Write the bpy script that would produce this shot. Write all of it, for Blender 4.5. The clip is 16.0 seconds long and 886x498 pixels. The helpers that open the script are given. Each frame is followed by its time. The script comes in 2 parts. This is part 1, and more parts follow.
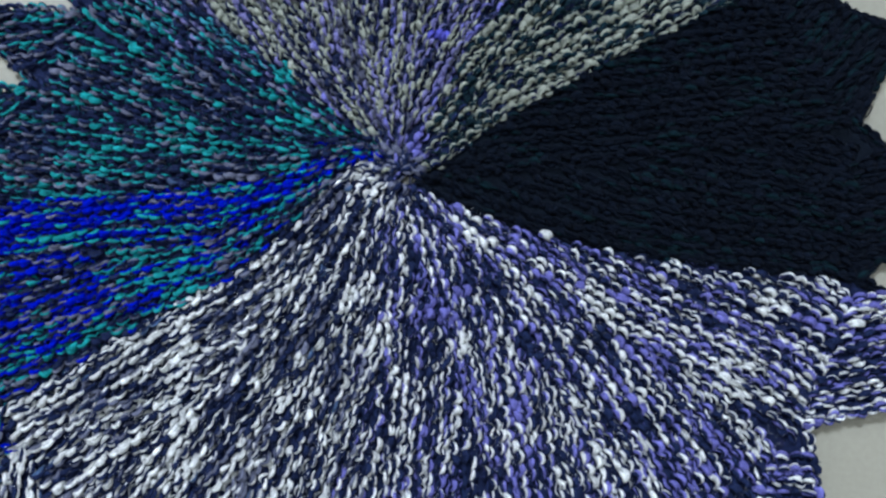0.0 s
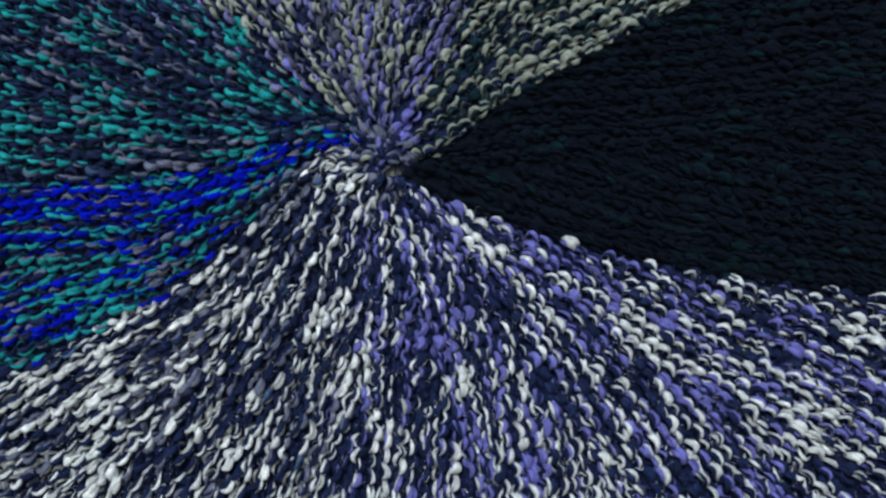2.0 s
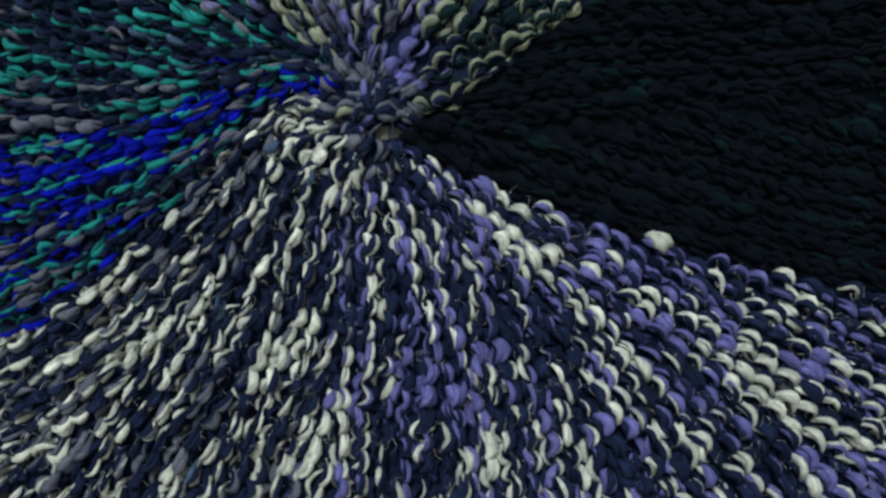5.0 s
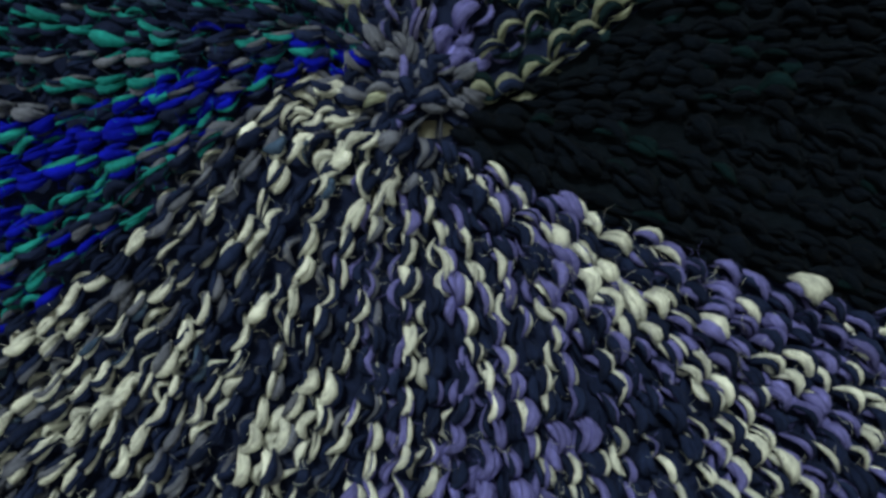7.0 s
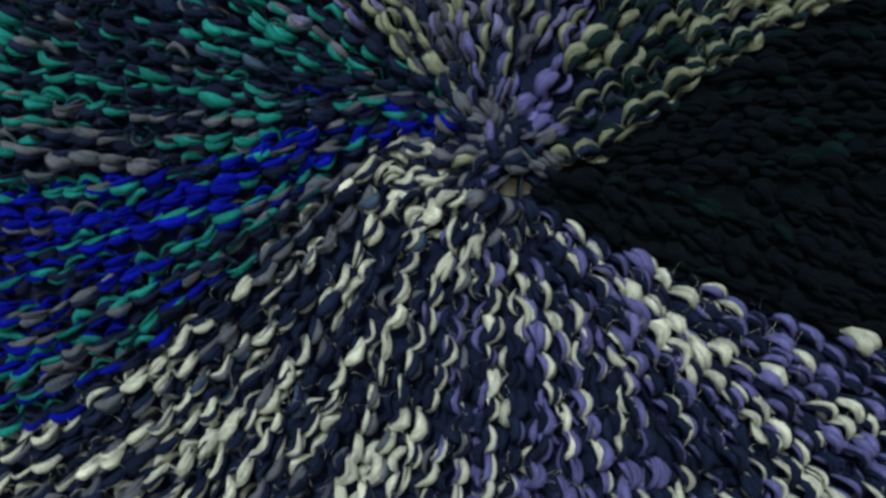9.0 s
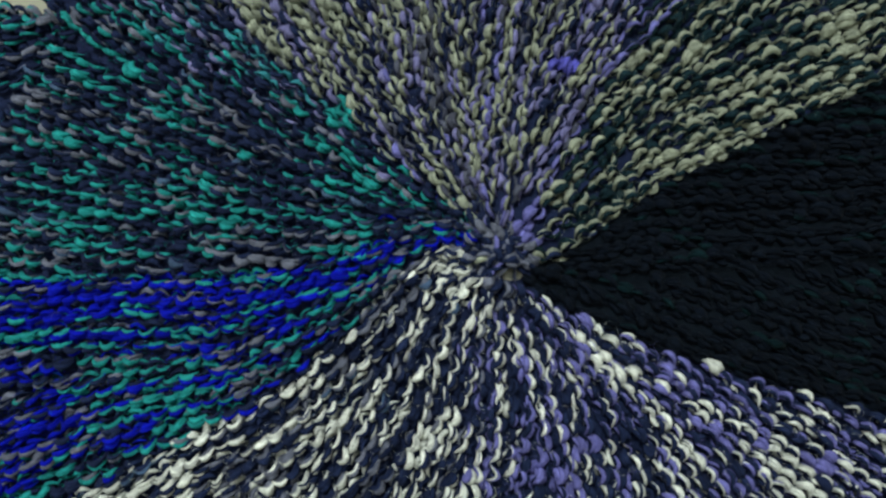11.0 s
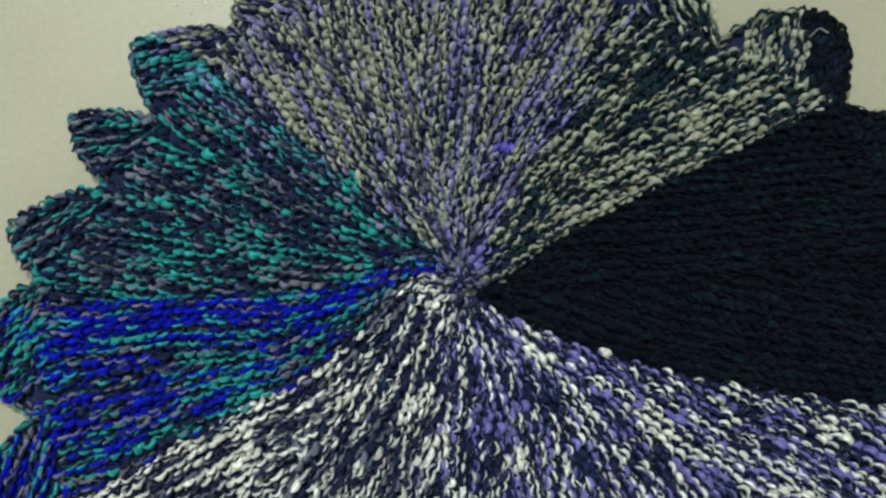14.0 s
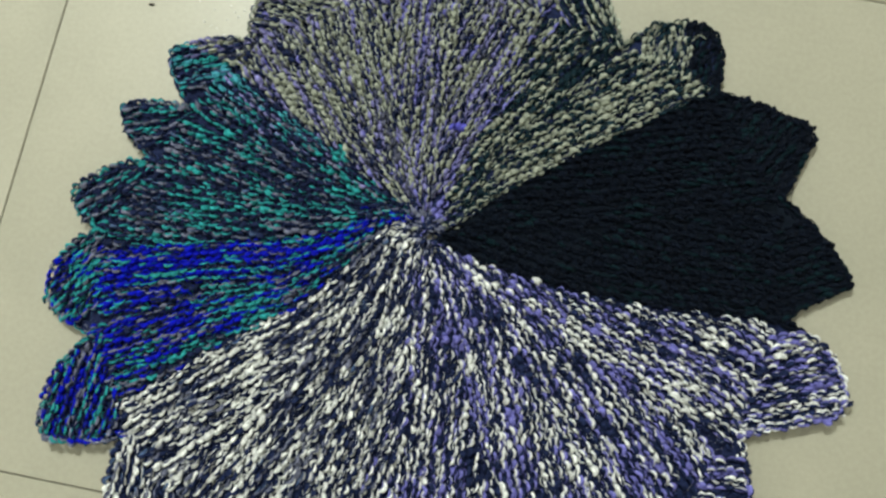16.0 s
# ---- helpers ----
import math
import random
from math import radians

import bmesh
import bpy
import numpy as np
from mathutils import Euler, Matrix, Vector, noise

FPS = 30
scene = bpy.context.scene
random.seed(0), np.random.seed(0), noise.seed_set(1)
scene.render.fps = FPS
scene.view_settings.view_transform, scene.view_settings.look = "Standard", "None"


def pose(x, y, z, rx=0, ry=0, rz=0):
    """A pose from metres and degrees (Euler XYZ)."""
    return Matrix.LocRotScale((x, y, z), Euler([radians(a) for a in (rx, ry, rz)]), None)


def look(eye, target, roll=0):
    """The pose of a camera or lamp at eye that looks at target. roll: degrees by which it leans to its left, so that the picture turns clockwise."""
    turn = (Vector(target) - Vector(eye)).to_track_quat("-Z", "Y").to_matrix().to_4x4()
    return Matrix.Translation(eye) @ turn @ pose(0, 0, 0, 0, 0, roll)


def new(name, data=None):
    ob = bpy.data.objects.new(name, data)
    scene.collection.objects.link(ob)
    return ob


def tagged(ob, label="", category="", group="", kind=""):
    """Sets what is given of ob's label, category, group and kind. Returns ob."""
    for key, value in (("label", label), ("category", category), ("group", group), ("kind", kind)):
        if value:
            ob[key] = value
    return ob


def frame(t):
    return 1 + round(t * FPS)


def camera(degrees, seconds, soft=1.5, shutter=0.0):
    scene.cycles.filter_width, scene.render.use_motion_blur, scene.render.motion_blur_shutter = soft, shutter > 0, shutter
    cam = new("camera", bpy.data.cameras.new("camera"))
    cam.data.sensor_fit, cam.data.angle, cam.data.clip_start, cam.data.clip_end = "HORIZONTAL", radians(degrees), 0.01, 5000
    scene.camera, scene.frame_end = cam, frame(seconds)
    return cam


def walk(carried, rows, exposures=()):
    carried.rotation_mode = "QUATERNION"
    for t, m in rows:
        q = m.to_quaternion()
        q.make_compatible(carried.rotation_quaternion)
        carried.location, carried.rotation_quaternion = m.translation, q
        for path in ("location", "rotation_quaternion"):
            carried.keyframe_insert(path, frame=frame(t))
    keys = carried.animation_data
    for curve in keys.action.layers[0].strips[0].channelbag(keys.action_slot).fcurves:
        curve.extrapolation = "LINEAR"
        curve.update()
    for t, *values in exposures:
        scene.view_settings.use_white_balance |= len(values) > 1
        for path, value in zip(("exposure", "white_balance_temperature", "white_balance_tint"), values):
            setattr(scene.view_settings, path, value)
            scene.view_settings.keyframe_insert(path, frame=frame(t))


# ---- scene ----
# ---- camera ----
cam = camera(62.0, 16.0, soft=2.6)
# a phone's small aperture, focused a forearm's length away
cam.data.dof.use_dof, cam.data.dof.focus_distance, cam.data.dof.aperture_fstop = True, 0.44, 46.0
PATH = [
    (0, pose(0.0213, -0.0911, 0.4181, 6.13, -0.49, 0.10)),
    (0.5, pose(0.0227, -0.0846, 0.3946, 5.91, -0.45, 0.00)),
    (1, pose(0.0210, -0.0823, 0.3694, 5.67, -0.48, 0.09)),
    (1.5, pose(0.0183, -0.0797, 0.3485, 5.39, -0.44, 0.34)),
    (2, pose(0.0247, -0.0714, 0.3285, 5.19, -0.42, 0.44)),
    (2.5, pose(0.0262, -0.0671, 0.3096, 5.00, -0.39, 0.34)),
    (3, pose(0.0226, -0.0648, 0.2891, 4.96, -0.92, 0.32)),
    (3.5, pose(0.0197, -0.0626, 0.2707, 4.51, -0.86, 0.31)),
    (5.8, pose(0.0300, -0.0557, 0.1914, 4.85, 2.51, 1.73)),
    (6, pose(0.0272, -0.0546, 0.1858, 4.90, 2.56, 2.01)),
    (6.5, pose(0.0200, -0.0519, 0.1727, 5.04, 2.11, 2.07)),
    (7, pose(0.0132, -0.0465, 0.1601, 4.92, 1.88, 2.06)),
    (7.5, pose(0.0106, -0.0442, 0.1504, 5.01, 1.63, 2.18)),
    (8, pose(0.0047, -0.0366, 0.1515, 4.69, 1.65, 1.89)),
    (8.5, pose(0.0015, -0.0352, 0.1522, 4.82, 1.85, 1.91)),
    (9, pose(-0.0060, -0.0367, 0.1755, 4.78, 1.58, 2.90)),
    (9.5, pose(-0.0066, -0.0432, 0.2015, 4.90, 2.00, 3.43)),
    (10, pose(-0.0138, -0.0330, 0.2373, 5.94, 1.77, 2.88)),
    (10.2, pose(-0.0129, -0.0288, 0.2520, 6.28, 1.52, 2.65)),
    (12.3, pose(-0.0183, -0.0255, 0.3450, 4.68, 1.30, 2.91)),
    (12.5, pose(-0.0134, -0.0230, 0.3545, 4.72, 1.49, 2.41)),
    (13, pose(-0.0043, -0.0203, 0.3806, 5.26, 1.54, 2.18)),
    (13.5, pose(-0.0021, -0.0201, 0.4055, 5.85, 1.60, 2.40)),
    (14, pose(0.0021, -0.0322, 0.4304, 6.70, 1.56, 2.11)),
    (14.5, pose(0.0049, -0.0407, 0.4568, 7.28, 1.57, 2.12)),
    (15, pose(0.0107, -0.0544, 0.4859, 8.08, 1.74, 1.97)),
    (15.5, pose(0.0274, -0.0747, 0.5123, 9.43, 1.58, 1.23)),
    (16, pose(0.0301, -0.1155, 0.5402, 10.54, 1.43, 1.73)),
]
EXPOSURES = [
    (0.0, 0.1, 5200, 11), (1.0, -0.02, 5350, 9), (3.5, -0.27, 5650, 4), (6.0, -0.56, 6350, -8),
    (8.5, -0.68, 6400, -10), (10.0, -0.4, 6200, -6), (12.5, -0.08, 6150, -5), (14.5, 0.1, 6300, -2), (16.0, 0.22, 6350, 0),
]
walk(cam, PATH, EXPOSURES)

# ---- light: a closed room with one tube lamp high on the north wall ----
world = bpy.data.worlds.new("world")
scene.world = world
world.use_nodes = True
world.node_tree.nodes["Background"].inputs[0].default_value = (0.02, 0.02, 0.02, 1)


def area_lamp(name, where, aim, size_x, size_y, watts, colour):
    data = bpy.data.lights.new(name, "AREA")
    data.shape, data.size, data.size_y, data.energy, data.color = "RECTANGLE", size_x, size_y, watts, colour
    ob = new(name, data)
    ob.matrix_world = look(where, aim)
    return ob


area_lamp("tube_light", (-0.50, 1.43, 2.30), (-0.45, -0.8, 0.9), 0.5, 0.08, 63, (1.0, 0.985, 0.95))


# ---- materials ----
def material(name):
    m = bpy.data.materials.new(name)
    m.use_nodes = True
    nodes, links = m.node_tree.nodes, m.node_tree.links
    return m, nodes, links, nodes["Principled BSDF"]


def link_noise(nodes, links, scale, detail=4.0, rough=0.6):
    co = nodes.new("ShaderNodeTexCoord")
    n = nodes.new("ShaderNodeTexNoise")
    n.inputs["Scale"].default_value, n.inputs["Detail"].default_value, n.inputs["Roughness"].default_value = scale, detail, rough
    links.new(co.outputs["Object"], n.inputs["Vector"])
    return n


def ramp(nodes, links, source, stops):
    r = nodes.new("ShaderNodeValToRGB")
    r.color_ramp.elements[0].position, r.color_ramp.elements[0].color = stops[0][0], (*stops[0][1], 1)
    r.color_ramp.elements[1].position, r.color_ramp.elements[1].color = stops[-1][0], (*stops[-1][1], 1)
    for p, c in stops[1:-1]:
        e = r.color_ramp.elements.new(p)
        e.color = (*c, 1)
    links.new(source, r.inputs[0])
    return r


def bump(nodes, links, source, bsdf, strength, distance):
    b = nodes.new("ShaderNodeBump")
    b.inputs["Strength"].default_value, b.inputs["Distance"].default_value = strength, distance
    links.new(source, b.inputs["Height"])
    links.new(b.outputs["Normal"], bsdf.inputs["Normal"])


def yarn_material():
    """Spun acrylic wool: each strand's dye comes from the mesh, mottled by fibres, with soft fuzz sheen."""
    m, nodes, links, bsdf = material("yarn")
    dye = nodes.new("ShaderNodeAttribute")
    dye.attribute_name = "dye"
    spin = nodes.new("ShaderNodeAttribute")
    spin.attribute_name = "spin"
    fibre = nodes.new("ShaderNodeTexNoise")
    fibre.inputs["Scale"].default_value, fibre.inputs["Detail"].default_value, fibre.inputs["Roughness"].default_value = 1.0, 4.0, 0.7
    links.new(spin.outputs["Vector"], fibre.inputs["Vector"])
    blotch = link_noise(nodes, links, 260, 3, 0.6)
    shade = ramp(nodes, links, fibre.outputs["Fac"], [(0.28, (0.50, 0.50, 0.52)), (0.72, (1.35, 1.35, 1.33))])
    shade2 = ramp(nodes, links, blotch.outputs["Fac"], [(0.3, (0.70, 0.70, 0.72)), (0.7, (1.18, 1.18, 1.16))])
    mix = nodes.new("ShaderNodeMixRGB")
    mix.blend_type, mix.inputs[0].default_value = "MULTIPLY", 1.0
    links.new(dye.outputs["Color"], mix.inputs[1])
    links.new(shade.outputs[0], mix.inputs[2])
    mix2 = nodes.new("ShaderNodeMixRGB")
    mix2.blend_type, mix2.inputs[0].default_value = "MULTIPLY", 1.0
    links.new(mix.outputs[0], mix2.inputs[1])
    links.new(shade2.outputs[0], mix2.inputs[2])
    links.new(mix2.outputs[0], bsdf.inputs["Base Color"])
    bsdf.inputs["Roughness"].default_value = 0.85
    bsdf.inputs["Specular IOR Level"].default_value = 0.05
    bsdf.inputs["Sheen Weight"].default_value = 0.012
    bsdf.inputs["Sheen Roughness"].default_value = 0.6
    bump(nodes, links, fibre.outputs["Fac"], bsdf, 0.9, 0.0006)
    return m


def backing_material(name, dark, pale):
    m, nodes, links, bsdf = material(name)
    n = link_noise(nodes, links, 400, 3, 0.6)
    c = ramp(nodes, links, n.outputs["Fac"], [(0.3, dark), (0.7, pale)])
    links.new(c.outputs[0], bsdf.inputs["Base Color"])
    bsdf.inputs["Roughness"].default_value = 0.95
    bsdf.inputs["Specular IOR Level"].default_value = 0.1
    bump(nodes, links, n.outputs["Fac"], bsdf, 0.6, 0.001)
    return m


def tile_material():
    m, nodes, links, bsdf = material("cream_tile")
    cloud = link_noise(nodes, links, 7, 4, 0.55)
    grain = link_noise(nodes, links, 260, 3, 0.6)
    c = ramp(nodes, links, cloud.outputs["Fac"], [(0.3, (0.35, 0.335, 0.262)), (0.7, (0.40, 0.38, 0.30))])
    g = ramp(nodes, links, grain.outputs["Fac"], [(0.3, (0.94, 0.94, 0.93)), (0.7, (1.04, 1.04, 1.04))])
    mix = nodes.new("ShaderNodeMixRGB")
    mix.blend_type, mix.inputs[0].default_value = "MULTIPLY", 1.0
    links.new(c.outputs[0], mix.inputs[1])
    links.new(g.outputs[0], mix.inputs[2])
    links.new(mix.outputs[0], bsdf.inputs["Base Color"])
    r = ramp(nodes, links, cloud.outputs["Fac"], [(0.2, (0.38, 0.38, 0.38)), (0.8, (0.46, 0.46, 0.46))])
    links.new(r.outputs[0], bsdf.inputs["Roughness"])
    bsdf.inputs["Specular IOR Level"].default_value = 0.5
    bsdf.inputs["Coat Weight"].default_value = 0.35
    bsdf.inputs["Coat Roughness"].default_value = 0.07
    bump(nodes, links, grain.outputs["Fac"], bsdf, 0.03, 0.0005)
    return m


def plain_material(name, colour, rough, scale):
    m, nodes, links, bsdf = material(name)
    n = link_noise(nodes, links, scale, 5, 0.6)
    c = ramp(nodes, links, n.outputs["Fac"], [(0.3, tuple(0.88 * v for v in colour)), (0.7, tuple(1.06 * v for v in colour))])
    links.new(c.outputs[0], bsdf.inputs["Base Color"])
    bsdf.inputs["Roughness"].default_value = rough
    bump(nodes, links, n.outputs["Fac"], bsdf, 0.1, 0.001)
    return m


YARN = yarn_material()
BACKING = backing_material("navy_backing_knit", (.009, .013, .040), (.018, .026, .075))
BLACK_BACKING = backing_material("black_backing_knit", (.003, .005, .009), (.006, .010, .018))
TILE = tile_material()
GROUT = plain_material("grout", (0.26, 0.225, 0.165), 0.9, 300)
PAINT = plain_material("wall_paint", (0.84, 0.83, 0.79), 0.8, 8)
CRUMB = plain_material("dark_lint", (0.03, 0.025, 0.02), 0.9, 900)
# white colour that stands in for sparkling glints on the tile
GLINT_DOT = plain_material("white_glint_dot", (0.85, 0.85, 0.85), 0.25, 900)


# ---- helpers for meshes ----
def part(name, me, mat, parent=None, label=""):
    if mat:
        me.materials.append(mat)
    ob = new(name, me)
    ob.parent = parent
    if label:
        ob["label"] = label
    return ob


def mesh_quads(name, verts, quads, dye=None, spin=None):
    """A mesh from arrays of corners and quads, smooth, with a dye for each corner."""
    verts, quads = np.asarray(verts, np.float32), np.asarray(quads, np.int32)
    me = bpy.data.meshes.new(name)
    me.vertices.add(len(verts))
    me.vertices.foreach_set("co", verts.ravel())
    me.loops.add(quads.size)
    me.loops.foreach_set("vertex_index", quads.ravel())
    me.polygons.add(len(quads))
    me.polygons.foreach_set("loop_start", np.arange(0, quads.size, 4, dtype=np.int32))
    me.polygons.foreach_set("use_smooth", np.ones(len(quads), bool))
    me.update(calc_edges=True)
    if dye is not None:
        a = me.attributes.new("dye", "FLOAT_COLOR", "POINT")
        a.data.foreach_set("color", np.asarray(dye, np.float32).ravel())
    if spin is not None:
        a = me.attributes.new("spin", "FLOAT_VECTOR", "POINT")
        a.data.foreach_set("vector", np.asarray(spin, np.float32).ravel())
    return me


def box_mesh(name, size, where=(0, 0, 0), edge=0.0):
    bm = bmesh.new()
    bmesh.ops.create_cube(bm, size=1, matrix=Matrix.LocRotScale(where, None, size))
    if edge:
        bmesh.ops.bevel(bm, geom=bm.edges[:], offset=edge, segments=2, affect="EDGES")
    me = bpy.data.meshes.new(name)
    bm.to_mesh(me)
    bm.free()
    return me


# ---- room ----
ROOM = 2.4
floor = tagged(part("floor", box_mesh("floor", (2 * ROOM, 4.0, 0.1), (0, -.4, -0.054)), GROUT), "brown grout bed under cream floor tiles", "floor", kind="structure")
for i, (x, y, sx, sy) in enumerate(((0, 1.55, 2 * ROOM, 0.1), (0, -ROOM, 2 * ROOM, 0.1), (ROOM, -.425, 0.1, 3.85), (-ROOM, -.425, 0.1, 3.85))):
    tagged(part("wall_" + ("north", "south", "east", "west")[i], box_mesh("wall", (sx, sy, 2.7), (x, y, 1.35)), PAINT), "plain off-white painted wall of the room", "wall", kind="structure")
tagged(part("ceiling", box_mesh("ceiling", (2 * ROOM, 4.0, 0.1), (0, -.4, 2.75)), PAINT), "plain off-white painted ceiling", "ceiling", kind="structure")

# ---- rug: plan ----
STITCH, RIDGE = 0.0060, 0.0056


def grown(r):
    """How much wider the stitches lie towards the rim, where the rug is drawn out."""
    return 1 + .13 * np.clip((r - .04) / .20, 0, 1)


# notches and tips of the petals round the rim: degrees, metres
NOTCH = [(-32.5, .266), (-13.5, .268), (6, .264), (26.5, .245), (45, .208), (64, .194), (88, .192), (111, .190), (134.5, .205),
         (154, .203), (167.5, .213), (182, .245), (200, .255), (217, .262), (236, .27), (256, .27), (276, .27), (296, .27), (312, .27)]
TIP = [(-23.5, .322), (-6.5, .313), (15, .302), (35.5, .271), (58.5, .241), (77, .240), (100, .238), (123.5, .235), (146, .245),
       (159, .254), (174.5, .268), (190, .283), (210, .314), (226, .31), (246, .315), (266, .315), (286, .315), (304, .315), (319.5, .300)]
# how far each petal's rounded side bulges
BULGE = [.24, .06, .06, .21, .08, .12, .12, .10, .12, .14, .16, .16, .10, .16, .16, .16, .16, .16, .05]
BULGE_START = [0, -.05, 0, .06, .04, .06, .06, .12, .06, .06, .08, .14, .15, .08, .08, .08, .08, .08, .08]
# wedges of short rows, in degrees
CUTS = [-14.5, 5.5, 27.5, 45, 63, 83, 103, 122.5, 142, 156.5, 171, 185.5, 198.5, 212, 229.5, 247, 265, 285, 305, 325, 345.5]
# fat soft lumps in the yarn: x, y, reach, dye
SLUBS = [(.124, -.074, .006, "lilac"), (.067, -.135, .007, "lilac"), (.018, .077, .006, "violet"), (.010, .013, .0065, "lilac"),
         (-.116, -.138, .005, "cream"), (-.088, -.164, .005, "cream"), (.034, -.069, .005, "lilac"), (.026, -.084, .0045, "lilac"), (.016, -.080, .0045, "lilac"),
         (.005, -.119, .004, "cream"), (-.052, -.100, .005, "mauve"), (.132, .092, .007, "khaki"), (.072, .082, .006, "khaki"), (-.065, .054, .005, "teal")]
# patches where the dark strand lies uppermost (above 1) or stays below: x, y, reach, share
PATCHES = [(.043, -.047, .017, 3.0), (.075, -.085, .016, 1.8), (-.006, -.046, .013, 2.4), (-.034, -.088, .013, 2.2), (-.072, -.072, .022, .55), (-.125, -.105, .03, .6),
           (-.055, -.020, .010, 2.0), (.115, .125, .022, 2.0), (.085, .062, .02, .6), (-.040, .105, .016, 1.7), (.020, .120, .03, .6)]
DYE = {"navy": (.0160, .0245, .074), "ink": (.0035, .0062, .0136), "deep_teal": (.004, .015, .021), "cream": (.84, .855, .83), "lilac": (.185, .18, .53),
       "violet": (.125, .12, .60), "mauve": (.165, .175, .25), "teal": (.040, .31, .32), "turquoise": (.075, .33, .42), "heather": (.095, .10, .15), "dusk": (.22, .21, .46), "blue": (.005, .009, .50), "khaki": (.36, .385, .315), "bottle": (.011, .028, .040),
       "slate": (.075, .12, .23)}
rng = np.random.default_rng(7)


def rim(deg):
    a = [n[0] for n in NOTCH] + [NOTCH[0][0] + 360]
    r = [n[1] for n in NOTCH] + [NOTCH[0][1]]
    return float(np.interp((deg - a[0]) % 360 + a[0], a, r))


def in_gap(x, y, margin):
    """Whether a place lies in the small gap at the rug's middle, or within a margin of it."""
    return ((x - .0040) / (.0052 + margin)) ** 2 + ((y + .0070) / (.0024 + margin)) ** 2 < 1


def swirl(deg, r):
    """How far a row bends round as it nears the middle."""
    d1 = (deg - 345.5 + 180) % 360 - 180
    d2 = (deg - 205 + 180) % 360 - 180
    d3 = (deg - 27 + 180) % 360 - 180
    bend = -19 * np.clip(1 - r / .25, 0, 1) ** 1.35 * math.exp(-(d1 / 24) ** 2)
    bend -= 13 * np.exp(-np.clip(r - .0135, 0, 1) / .021) * math.exp(-(d1 / (24 if d1 > 0 else 50)) ** 2)
    bend -= 36 * np.exp(-np.clip(r - .018, 0, 1) / .016) * math.exp(-(d3 / (30 if d3 < 0 else 48)) ** 2)
    bend -= 45 * np.exp(-np.clip(r - .022, 0, 1) / .019) * math.exp(-(d2 / (48 if d2 < 0 else 75)) ** 2)
    return bend + 2.6 * np.exp(-((r - .105) / .032) ** 2) * math.exp(-(d2 / 22) ** 2)


def lay(x, y):
    """The rug's soft waves over the floor."""
    return (0.0016 * noise.noise((x * 14, y * 14, 3.1)) + 0.0011 * noise.noise((x * 42, y * 42, 8.7)))


def weights(deg, x, y):
    """The chances of each dye at a place on the rug."""
    r = math.hypot(x, y)
    c = noise.noise((x * 40, y * 40, 21.0))
    d = noise.noise((x * 28, y * 28, 55.0))
    deg = (deg + 14.5) % 360 - 14.5
    if r < .0140:
        return {"navy": .6, "mauve": .3, "lilac": .06, "khaki": .05 if y > 0 else 0}
    if deg < 27.5:
        return {"ink": .9, "deep_teal": max(.03, .12 + .3 * c)}
    if deg < 63:
        near = max(0, 1 - (deg - 27.5) / 12)
        return {"bottle": .42 - .2 * near, "khaki": max(.1, .45 + .35 * c + .3 * near), "lilac": max(0, .4 * (deg - 57) / 6) * .5, "navy": .04}
    if deg < 142:
        tuft = 1.6 * max(0, 1 - math.hypot(x - .013, y - .016) / .017)
        return {"navy": max(.05, .13 - .22 * c), "heather": .14, "khaki": max(.15, .50 + .3 * d), "dusk": max(.05, .20 - .35 * d), "lilac": .05 + tuft, "violet": max(0, .10 * c)}
    if deg < 185.5:
        edge = max(0, 1 - (deg - 142) / 10)
        return {"navy": max(.2, .50 - .4 * c), "teal": max(.08, .30 + .35 * d), "turquoise": .6 * edge, "mauve": max(.06, .24 - .3 * d), "slate": .04, "dusk": .2 * edge, "blue": .03 if r < .05 else 0}
    if deg < 212:
        band = 190 + 18 * math.exp(-max(0, r - .03) / .03)
        streak = math.exp(-((deg - band) / 4.5) ** 2) * (.5 + 1.9 * min(1, max(0, r - .035) / .035) if r < .245 else .4) + (math.exp(-((deg - 204) / 6) ** 2) if r > .16 else .35)
        return {"navy": max(.1, .21 - .2 * c) * (1 - .9 * min(1, streak / 2)), "blue": max(.08, .62 * streak + .3 * d), "teal": max(.08, .26 - .25 * d), "mauve": .18}
    if deg < 258:
        return {"navy": max(.14, .34 - .55 * c), "cream": max(.1, .40 + .35 * d), "mauve": max(.04, .15 - .3 * d), "slate": .02}
    mix = min(1, (deg - 258) / 12)
    return {"navy": max(.14, .35 - .5 * c), "cream": max(.16, .36 + .25 * d), "lilac": max(.08, (.30 - .25 * d)) * mix, "mauve": .16 * (1 - mix)}


DARKS = ("navy", "bottle", "ink")


def dyes(places, degs, share):
    """Dye names along one ply of the yarn, in short runs; share: how likely the ply is a dark one, next to the place's own mix."""
    out, last, seed = [], None, rng.uniform(0, 500)
    for (x, y), deg in zip(places, degs):
        w = weights(deg, x, y)
        top = 63 < deg < 142
        if last in w and rng.random() < (.72 if top else .5):
            out.append(last)
            continue
        dark = (share ** .8 if top else share) * math.exp(1.3 * noise.noise((math.hypot(x, y) * 26, seed, 0)) - .2)
        for px, py, reach, times in PATCHES:
            dark *= times ** math.exp(-((x - px) ** 2 + (y - py) ** 2) / reach ** 2)
        names = list(w)
        p = np.array([w[n] * (dark if n in DARKS else 1) for n in names])
        last = names[int(rng.choice(len(names), p=p / p.sum()))]
        out.append(last)
    return out


RINGS, SIDES = 7, 6


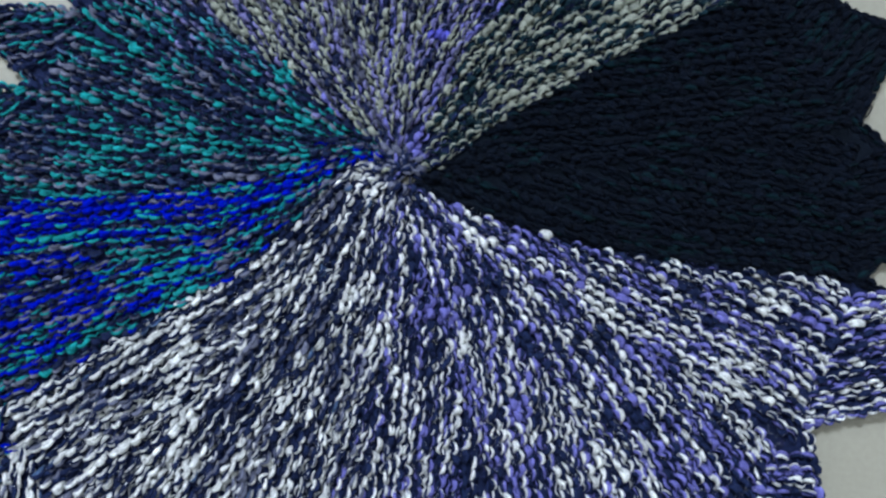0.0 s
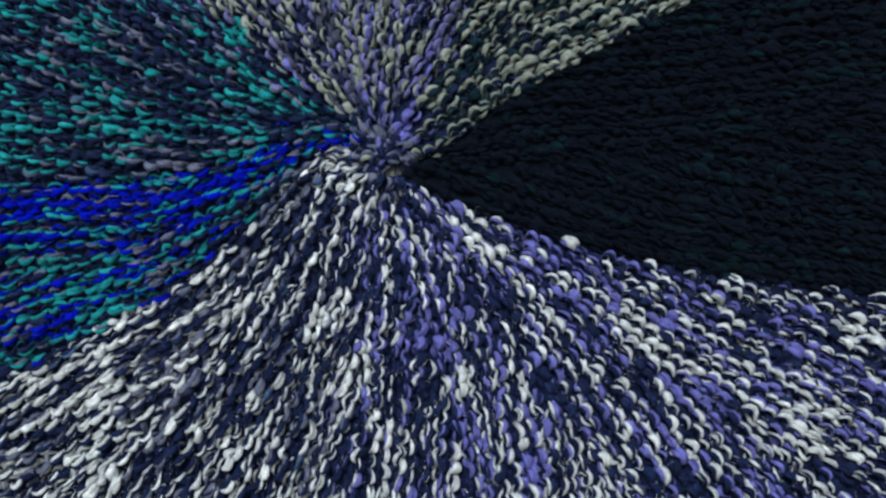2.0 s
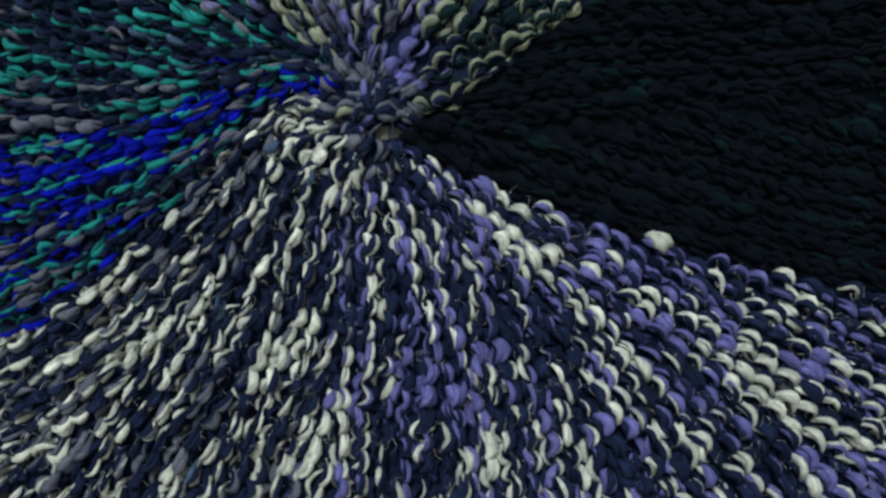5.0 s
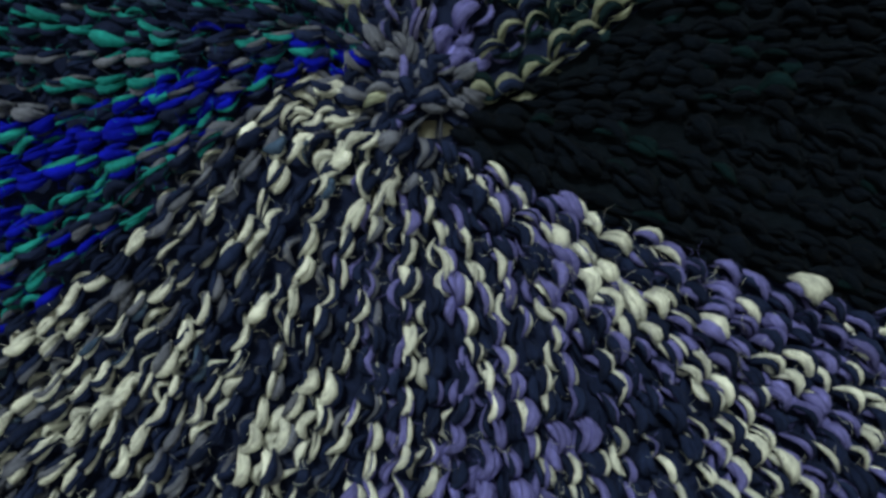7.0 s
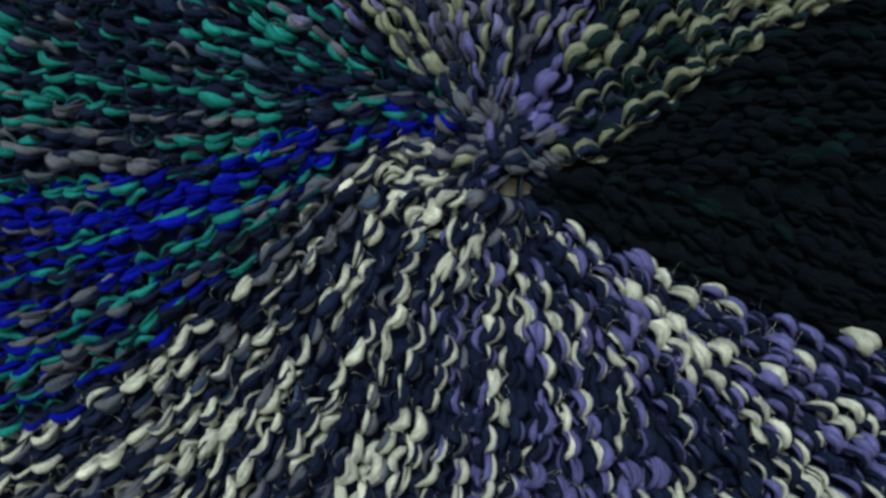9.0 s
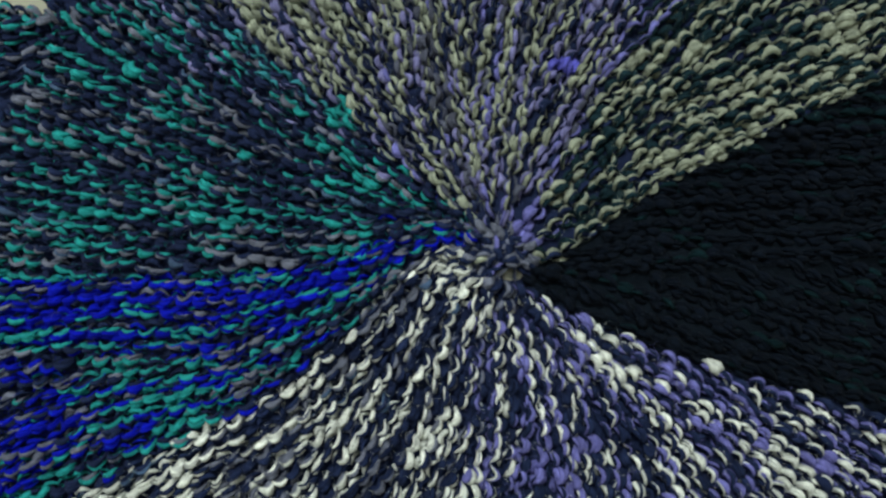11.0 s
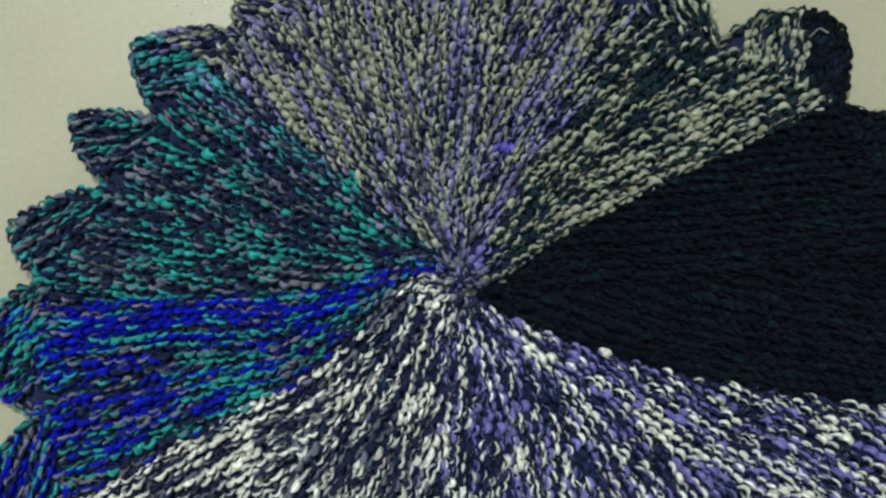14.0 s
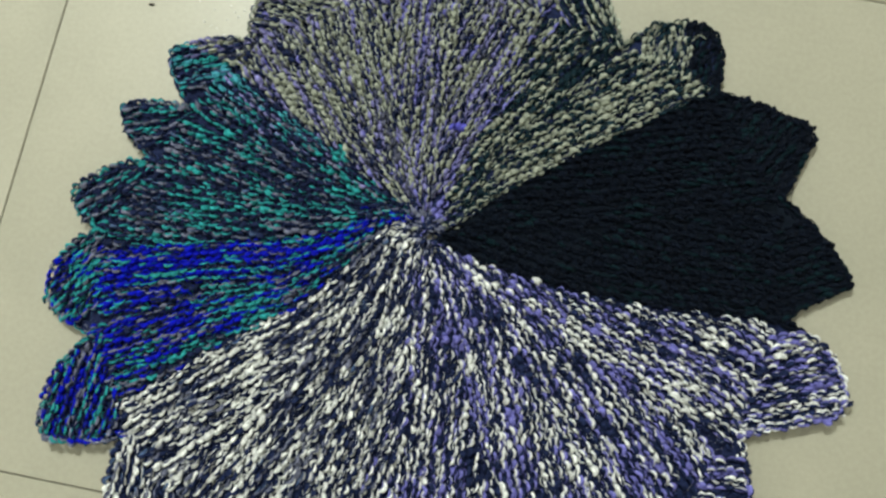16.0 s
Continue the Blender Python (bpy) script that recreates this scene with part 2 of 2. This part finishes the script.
def strand_mesh(path, radii, colours):
    """One yarn strand along a path (n, 3) of given radii and dyes: corners, quads, dyes and the fibres' lie."""
    n = len(path)
    t = np.gradient(path, axis=0)
    t /= np.linalg.norm(t, axis=1, keepdims=True) + 1e-12
    side = np.cross(t, [0, 0, 1.0])
    side /= np.linalg.norm(side, axis=1, keepdims=True) + 1e-9
    up = np.cross(side, t)
    a = np.linspace(0, 2 * math.pi, SIDES, endpoint=False)
    radii = radii[:, None] * (1 + .07 * rng.normal(size=(n, SIDES))).clip(.7, 1.3)
    v = path[:, None] + radii[:, :, None] * (side[:, None] * np.cos(a)[None, :, None] + up[:, None] * np.sin(a)[None, :, None])
    i, j = np.meshgrid(np.arange(n - 1), np.arange(SIDES), indexing="ij")
    q = np.stack([i * SIDES + j, i * SIDES + (j + 1) % SIDES, (i + 1) * SIDES + (j + 1) % SIDES, (i + 1) * SIDES + j], -1).reshape(-1, 4)
    c = np.ones((n, SIDES, 4))
    c[:, :, :3] = colours[:, None]
    run = np.concatenate([[0], np.cumsum(np.linalg.norm(np.diff(path, axis=0), axis=1))])
    turned = a[None] + 260 * run[:, None]
    spin = np.stack([np.repeat(run[:, None] * 260, SIDES, 1) + rng.uniform(0, 900), 2.1 * np.cos(turned), 2.1 * np.sin(turned)], -1)
    return v.reshape(-1, 3), q, c.reshape(-1, 4), spin.reshape(-1, 3)


def knit(centre, along, across, degs, lift, flip=1.0, fat=1.0):
    """One garter ridge: plied strands that run on from stitch to stitch, arching up in a bump and diving under again,
    with a second, lower course of loops beside the ridge."""
    n = len(centre)
    u = np.linspace(0, 1, RINGS)
    arch = np.sin(math.pi * u)
    size = grown(np.hypot(centre[:, 0], centre[:, 1]))
    plain = np.array([((d + 14.5) % 360 - 14.5) < 27.5 for d in degs])  # the dark yarn lies flatter and fuller
    pieces = []
    for low in (0, 1):
        strands = 2 if low else 3
        shift = (rng.normal(0, .08, n) + (.5 if low else 0)) * STITCH * size
        long = STITCH * size * rng.normal(1.05 if low else 1.18, .13, n)
        lean = np.interp([(d + 14.5) % 360 - 14.5 for d in degs], [20, 60, 150, 240, 280, 345], [-.05, .02, .16, .22, -.08, -.12])
        slant = RIDGE * size * (lean + rng.normal(0, .13, n)) * flip
        bow = RIDGE * size * rng.normal(.27, .11, n) * (-1 if low else 1) * flip * np.where(plain, .5, 1)
        mid = RIDGE * size * (rng.normal(.36 if low else .06, .06, n) * (-1 if low else 1)) * flip
        high = rng.normal(.0013 if low else .0031, .0006, n) * np.where(plain, .24, 1) * size ** .5
        thick = .00074 * size * np.where(plain, 1.30, 1) * fat * np.clip(rng.normal(1, .20, n), .55, 1.5)
        turn0 = rng.normal(.5, 1.3, n)
        for strand in range(strands):
            # low loops get extra dark dye: shade between ridges put into their colour
            names = dyes(centre[:, :2], degs, 3.6 if low else (5.0, .9, .45)[strand])
            s = (u - .5)[None] * long[:, None] + shift[:, None]
            m = mid[:, None] + slant[:, None] * (u - .5)[None] + bow[:, None] * (arch[None] - .5)
            z = lift[:, None] - (.0008 if low else 0) + high[:, None] * arch[None] ** .8
            ph = turn0[:, None] + strand * 2 * math.pi / strands + u[None] * 1.9
            own = np.clip(rng.normal(1.06, .26, n), .5, 1.7)
            sink = rng.normal(0, .00040, n) - (.0007 * (rng.random(n) < .18))
            off = thick[:, None] * (1.12 if strands == 3 else .85)
            p = centre[:, None, :] + along[:, None] * s[..., None] + across[:, None] * (m + off * np.cos(ph))[..., None]
            p[:, :, 2] = z + off * np.sin(ph) * .8 + sink[:, None]
            rad = thick[:, None] * own[:, None] * (.24 + .86 * arch[None] ** .75) * (1 + .08 * rng.normal(size=(n, RINGS)))
            col = np.array([DYE[k] for k in names])
            for x, y, reach, dye in SLUBS:
                near = np.hypot(centre[:, 0] - x, centre[:, 1] - y) < reach
                col[near] = DYE[dye]
                rad[near] *= 1.3
            col = col * rng.normal(1, .13, (n, 1)).clip(.6, 1.4)
            run = (p.reshape(-1, 3), rad.ravel(), np.repeat(col, RINGS, 0))
            pieces.append([a[::-1] for a in run] if len(pieces) % 2 else run)
    return strand_mesh(*(np.concatenate(a) for a in zip(*pieces)))


def slab(name, grid_low, grid_high):
    """A closed thin sheet between two grids of corners (rows, columns, 3)."""
    h, w = grid_low.shape[:2]
    v = np.concatenate([grid_low.reshape(-1, 3), grid_high.reshape(-1, 3)])
    q, n = [], h * w
    for i in range(h - 1):
        for j in range(w - 1):
            a, b, c, d = i * w + j, i * w + j + 1, (i + 1) * w + j + 1, (i + 1) * w + j
            q += [(a, d, c, b), (n + a, n + b, n + c, n + d)]
    for i in range(h - 1):
        for j in (0, w - 1):
            a, b = i * w + j, (i + 1) * w + j
            q.append((a, n + a, n + b, b) if j else (a, b, n + b, n + a))
    for j in range(w - 1):
        for i in (0, h - 1):
            a, b = i * w + j, i * w + j + 1
            q.append((a, b, n + b, n + a) if i else (a, n + a, n + b, b))
    return mesh_quads(name, v, q)


rug = tagged(new("rug"), "round hand-knitted garter-stitch rug with pointed petals, navy, purple, teal and cream", "rug")

# ---- rug: wedges of rows ----
for w0, w1 in zip(CUTS, CUTS[1:]):
    span = radians(w1 - w0)
    low, high = [], []
    for r in np.linspace(.0135, 1, 14):
        line0, line1 = [], []
        for f in np.linspace(0, 1, 7):
            deg = w0 + (w1 - w0) * f
            rr = .0135 + (rim(deg) + .004 - .0135) * (r - .0135) / (1 - .0135)
            a = radians(deg + swirl(deg, rr))
            x, y = rr * math.cos(a), rr * math.sin(a)
            line0.append((x, y, .0008))
            line1.append((x, y, .0042 + lay(x, y)))
        low.append(line0), high.append(line1)
    wedge = part("wedge", slab("wedge", np.array(low), np.array(high)), BLACK_BACKING if -20 < w0 < 25 else BACKING, rug)
    rows = int(rim((w0 + w1) / 2) * span / (RIDGE * 1.13))
    for k in range(rows):
        off = (k + .5) * RIDGE
        first, far = .0125, rim(w0 + .5 * (w1 - w0)) + .004
        while off * grown(first) / first > span * .98:
            first += .001
        rs = [first + rng.uniform(0, .6) * STITCH]
        while rs[-1] < far:
            rs.append(rs[-1] + STITCH * grown(rs[-1]))
        pts, dd = [], []
        wob = rng.uniform(0, 50)
        for r in rs:
            deg = w0 + math.degrees(off * grown(r) / r)
            if r > rim(deg) - .003:
                break
            jig = RIDGE * .22 * noise.noise((r * 60, wob, 0)) / max(r, .02)
            a = radians(deg + swirl(deg, r)) + jig
            if in_gap(r * math.cos(a), r * math.sin(a), .0024):
                continue
            pts.append((r * math.cos(a), r * math.sin(a), 0))
            dd.append(deg)
        if len(pts) < 3:
            continue
        c = np.array(pts)
        t = np.gradient(c, axis=0)
        t /= np.linalg.norm(t, axis=1, keepdims=True)
        n = np.stack([-t[:, 1], t[:, 0], 0 * t[:, 0]], 1)
        lift = np.array([.0056 + lay(x, y) - .0016 * math.exp(-max(0, rim(d) - math.hypot(x, y)) / .005) for (x, y, _), d in zip(pts, dd)])
        part("ridge", mesh_quads("ridge", *knit(c, t, n, dd, lift)), YARN, wedge)

# ---- rug: petals round the rim ----
for i, (tip_a, tip_r) in enumerate(TIP):
    (a0, r0), (a1, r1) = NOTCH[i], NOTCH[(i + 1) % len(NOTCH)]
    if a1 < a0:
        a1 += 360
    p0, p1 = (np.array((r * math.cos(radians(a)), r * math.sin(radians(a)))) for a, r in ((a0, r0), (a1, r1)))
    tip = np.array((tip_r * math.cos(radians(tip_a)), tip_r * math.sin(radians(tip_a))))
    # outline: a straight side up to a rounded tip, then a bulging side down to the next notch
    out = tip / np.linalg.norm(tip)
    chord = p1 - tip
    bulge = np.array((chord[1], -chord[0])) * BULGE[i]
    if bulge @ out < 0:
        bulge = -bulge
    turn = tip + (p0 - tip) * .08
    rise = turn - p0
    swell = np.array((rise[1], -rise[0])) * BULGE_START[i]
    edge = [p0 + rise * f + swell * 4 * f * (1 - f) for f in np.linspace(0, 1, 9)]
    for f in np.linspace(.06, 1, 14):
        on = tip + chord * f + bulge * 4 * f * (1 - f) * (1 - .35 * f)
        edge.append(on + (turn - tip) * .5 * max(0, 1 - f / .12))
    edge = np.array(edge)
    reach = edge - (p0 + p1) / 2 * .97
    edge -= reach * (.0008 / np.linalg.norm(reach, axis=1, keepdims=True))
    inner = np.array([p0 + (p1 - p0) * f for f in np.linspace(0, 1, len(edge))]) * .985
    grid_l, grid_h = [], []
    for f in np.linspace(0, 1, 6):
        e = inner + (edge - inner) * f
        up = .0012 * f * f
        grid_l.append([(x, y, .0008 + up) for x, y in e])
        grid_h.append([(x, y, .0046 + up + lay(x, y)) for x, y in e])
    petal = part("petal", slab("petal", np.array(grid_l), np.array(grid_h)), BLACK_BACKING if i in (1, 2) else BACKING, rug)
    # rows lie askew to the rows of the wedge
    axis = tip - (p0 + p1) / 2
    ang = math.atan2(axis[1], axis[0]) + radians(40)
    t2 = np.array((math.cos(ang), math.sin(ang)))
    n2 = np.array((-t2[1], t2[0]))
    poly = np.concatenate([edge, inner[::-1]])
    nn = (poly - p0) @ n2

    def inside(p):
        x, y = p
        hit, j = False, len(poly) - 1
        for k in range(len(poly)):
            (xa, ya), (xb, yb) = poly[k], poly[j]
            if (ya > y) != (yb > y) and x < (xb - xa) * (y - ya) / (yb - ya) + xa:
                hit = not hit
            j = k
        return hit

    def petal_row(pts, fat, flip):
        c = np.array([(x, y, 0) for x, y in pts])
        t = np.gradient(c, axis=0)
        t /= np.linalg.norm(t, axis=1, keepdims=True) + 1e-9
        n = np.stack([-t[:, 1], t[:, 0], 0 * t[:, 0]], 1)
        dd = [math.degrees(math.atan2(y, x)) for x, y in pts]
        dd = [(d + 14.5) % 360 - 14.5 for d in dd]
        if i == 3:  # the dark yarn begins on this petal
            dd = [12.0 if x > .199 else 29 + .2 * (d - 26) for (x, y), d in zip(pts, dd)]
        if i == 12:  # blue yarn to this petal's end
            dd = [min(d, 210.5) for d in dd]
        out = [np.hypot(x, y) for x, y in pts]
        lift = np.array([.0058 + lay(x, y) + .0012 * min(1, max(0, (o - r0) / .05)) ** 2 for (x, y), o in zip(pts, out)])
        part("ridge", mesh_quads("ridge", *knit(c, t, n, dd, lift, flip, fat)), YARN, petal)

    for off in np.arange(nn.min() + .6 * RIDGE, nn.max() - .3 * RIDGE, RIDGE * 1.13):
        pts = []
        for s in np.arange(-.08, .12, STITCH * 1.13):
            p = p0 + n2 * off + t2 * s
            if inside(p):
                pts.append(p)
        if len(pts) >= 3:
            petal_row(pts, 1.0, 1)
    # the cast-off edge runs round the petal as a chain
    d = np.concatenate([[0], np.cumsum(np.linalg.norm(np.diff(edge, axis=0), axis=1))])
    s = np.arange(0, d[-1], STITCH)
    petal_row(np.stack([np.interp(s, d, edge[:, 0]), np.interp(s, d, edge[:, 1])], 1), 1.0, -1)

# ---- rug: gathered middle with a small gap ----
pts, dirs, dd = [], [], []
for k in range(112):
    deg = rng.uniform(0, 360) if k < 75 else rng.uniform(205, 300)
    r = rng.uniform(.002, .0145) if k < 75 else rng.uniform(.012, .028)
    a = radians(deg + swirl(deg, r))
    x, y = r * math.cos(a), r * math.sin(a)
    if not in_gap(x, y, .0040):
        way = a + rng.normal(0, .4)
        pts.append((x, y, 0)), dirs.append((-math.cos(way), -math.sin(way), 0)), dd.append(deg)
ring_low, ring_high = [], []
for f in np.linspace(0, 1, 4):
    turn = np.linspace(0, 2 * math.pi, 33)
    hole = np.stack([.0040 + .0052 * np.cos(turn), -.0070 + .0024 * np.sin(turn)], 1)
    rim_in = np.stack([.0150 * np.cos(turn), .0150 * np.sin(turn)], 1)
    e = hole + (rim_in - hole) * f
    ring_low.append([(x, y, .0008) for x, y in e]), ring_high.append([(x, y, .0040) for x, y in e])
middle = part("gathered_middle", slab("gathered_middle", np.array(ring_low), np.array(ring_high)), BACKING, rug, "dark drawn-up loops round a small gap")
c, t = np.array(pts), np.array(dirs)
t /= np.linalg.norm(t, axis=1, keepdims=True)
n = np.stack([-t[:, 1], t[:, 0], 0 * t[:, 0]], 1)
lift = np.full(len(c), .0045) + rng.uniform(-.001, .0008, len(c))
part("gathered_yarn", mesh_quads("gathered_yarn", *knit(c, t, n, dd, lift, 1, .95)), YARN, middle)

# ---- rug: stray fibres and loose thread ends ----
def thread(points, radius, dye):
    p = np.array(points, float)
    s = np.linspace(0, len(p) - 1, 6 * len(p))
    path = np.stack([np.interp(s, np.arange(len(p)), p[:, k]) for k in range(3)], 1)
    for _ in range(3):
        path[1:-1] = (path[:-2] + path[1:-1] * 2 + path[2:]) / 4
    return strand_mesh(path, np.full(len(path), radius), np.repeat(np.array([DYE[dye]]), len(path), 0))


for pts, dye in (([(.262, .028, .006), (.268, .030, .008), (.272, .036, .007), (.268, .041, .006), (.262, .039, .006)], "ink"),
                 ([(.222, .104, .006), (.226, .109, .008), (.231, .108, .008), (.232, .104, .006), (.228, .101, .006)], "ink"),
                 ([(.200, .150, .008), (.205, .155, .010), (.212, .152, .008)], "khaki")):
    part("loose_thread", mesh_quads("loose_thread", *thread(pts, .0004, dye)), YARN, rug)

SIDES = 3
verts, quads, cols, base = [], [], [], 0
for _ in range(22000):
    a, r = rng.uniform(0, 360), .26 * math.sqrt(rng.uniform(.002, 1))
    x, y = r * math.cos(radians(a + swirl(a, r))), r * math.sin(radians(a + swirl(a, r)))
    if r > rim(a):
        continue
    w = weights(a, x, y)
    names = list(w)
    p = np.array([w[k] for k in names])
    dye = names[int(rng.choice(len(names), p=p / p.sum()))]
    z = .0085 + lay(x, y) + rng.normal(0, .0006)
    head, size = rng.uniform(0, 2 * math.pi), rng.uniform(.0015, .0045)
    curl = rng.normal(0, 1.4)
    u = np.linspace(0, 1, 6)
    h = head + curl * u
    path = np.stack([x + size * u * np.cos(h), y + size * u * np.sin(h), z + .0016 * np.sin(math.pi * u) * rng.uniform(.2, 1)], 1)
    v, q, c, _ = strand_mesh(path, .000042 * (1.2 - u), np.repeat(np.array([DYE[dye]]) * 1.1, 6, 0))
    verts.append(v), quads.append(q + base), cols.append(c)
    base += len(v)
SIDES = 6
tagged(part("fuzz", mesh_quads("fuzz", np.concatenate(verts), np.concatenate(quads), np.concatenate(cols)), YARN, rug, "fine stray wool fibres"), kind="stuff")

# ---- floor: lint, dots for glints, and tiles ----
def lump(name, size, mat, where, label, category, seed):
    bm = bmesh.new()
    bmesh.ops.create_icosphere(bm, subdivisions=2, radius=1)
    for v in bm.verts:
        v.co *= 1 + .35 * noise.noise(v.co * 1.7 + Vector((seed, 0, 0)))
    me = bpy.data.meshes.new(name)
    bmesh.ops.scale(bm, vec=size, verts=bm.verts)
    bm.to_mesh(me)
    bm.free()
    ob = part(name, me, mat)
    ob.location = where
    return tagged(ob, label, category)


lump("lint", (.0026, .0011, .0007), CRUMB, (-.226, .178, .0006), "dark crumb of lint on the cream tile", "lint", 2.0)

# small white lumps added in place of the lamp's glints on the tile
for k in range(22):
    x, y, size = rng.uniform(-.205, -.143), rng.uniform(.152, .205), rng.uniform(.6, 1.3)
    ob = lump("grain", (.0007 * size, .0006 * size, .0005), GLINT_DOT, (x, y, .0005), "tiny white dot standing in for a glint on the cream tile", "grain", k * 1.7)
    tagged(ob, group="grains beside the rug")

ANGLE, WIDE, LONG, GAP = radians(-9), 0.40, 0.472, 0.0009
corner = Vector((-.3523, -.1770))
tile_me = box_mesh("tile", (WIDE - GAP, LONG - GAP, .008), (0, 0, -.004), .0006)
tile_me.materials.append(TILE)
for i in range(-7, 8):
    for j in range(-7, 8):
        m = Vector(((i + .5) * WIDE, (j + .5) * LONG))
        x, y = m.x * math.cos(ANGLE) - m.y * math.sin(ANGLE) + corner.x, m.x * math.sin(ANGLE) + m.y * math.cos(ANGLE) + corner.y
        place = Matrix.Translation((x, y, 0)) @ Matrix.Rotation(ANGLE, 4, "Z")
        reach = [place @ Vector((u * WIDE / 2, v * LONG / 2, 0)) for u in (-1, 1) for v in (-1, 1)]
        low, high = (-ROOM + .05, -ROOM + .05), (ROOM - .05, 1.50)
        if all(low[k] < p[k] < high[k] for p in reach for k in (0, 1)):
            ob = new("tile", tile_me)
            ob.parent, ob.matrix_basis = floor, place
            continue
        # tiles at the walls are cut to fit
        bm = bmesh.new()
        bm.from_mesh(tile_me)
        bm.transform(place)
        for k in (0, 1):
            for edge_at, sign in ((low[k], -1), (high[k], 1)):
                at, way = [0, 0, 0], [0, 0, 0]
                at[k], way[k] = edge_at, sign
                cut = bmesh.ops.bisect_plane(bm, geom=bm.verts[:] + bm.edges[:] + bm.faces[:], plane_co=at, plane_no=way, clear_outer=True)
                rim_edges = [e for e in cut["geom_cut"] if isinstance(e, bmesh.types.BMEdge)]
                if rim_edges:
                    bmesh.ops.contextual_create(bm, geom=rim_edges)
        if len(bm.faces) > 4:
            me = bpy.data.meshes.new("tile")
            bm.to_mesh(me)
            me.materials.append(TILE)
            new("tile", me).parent = floor
        bm.free()
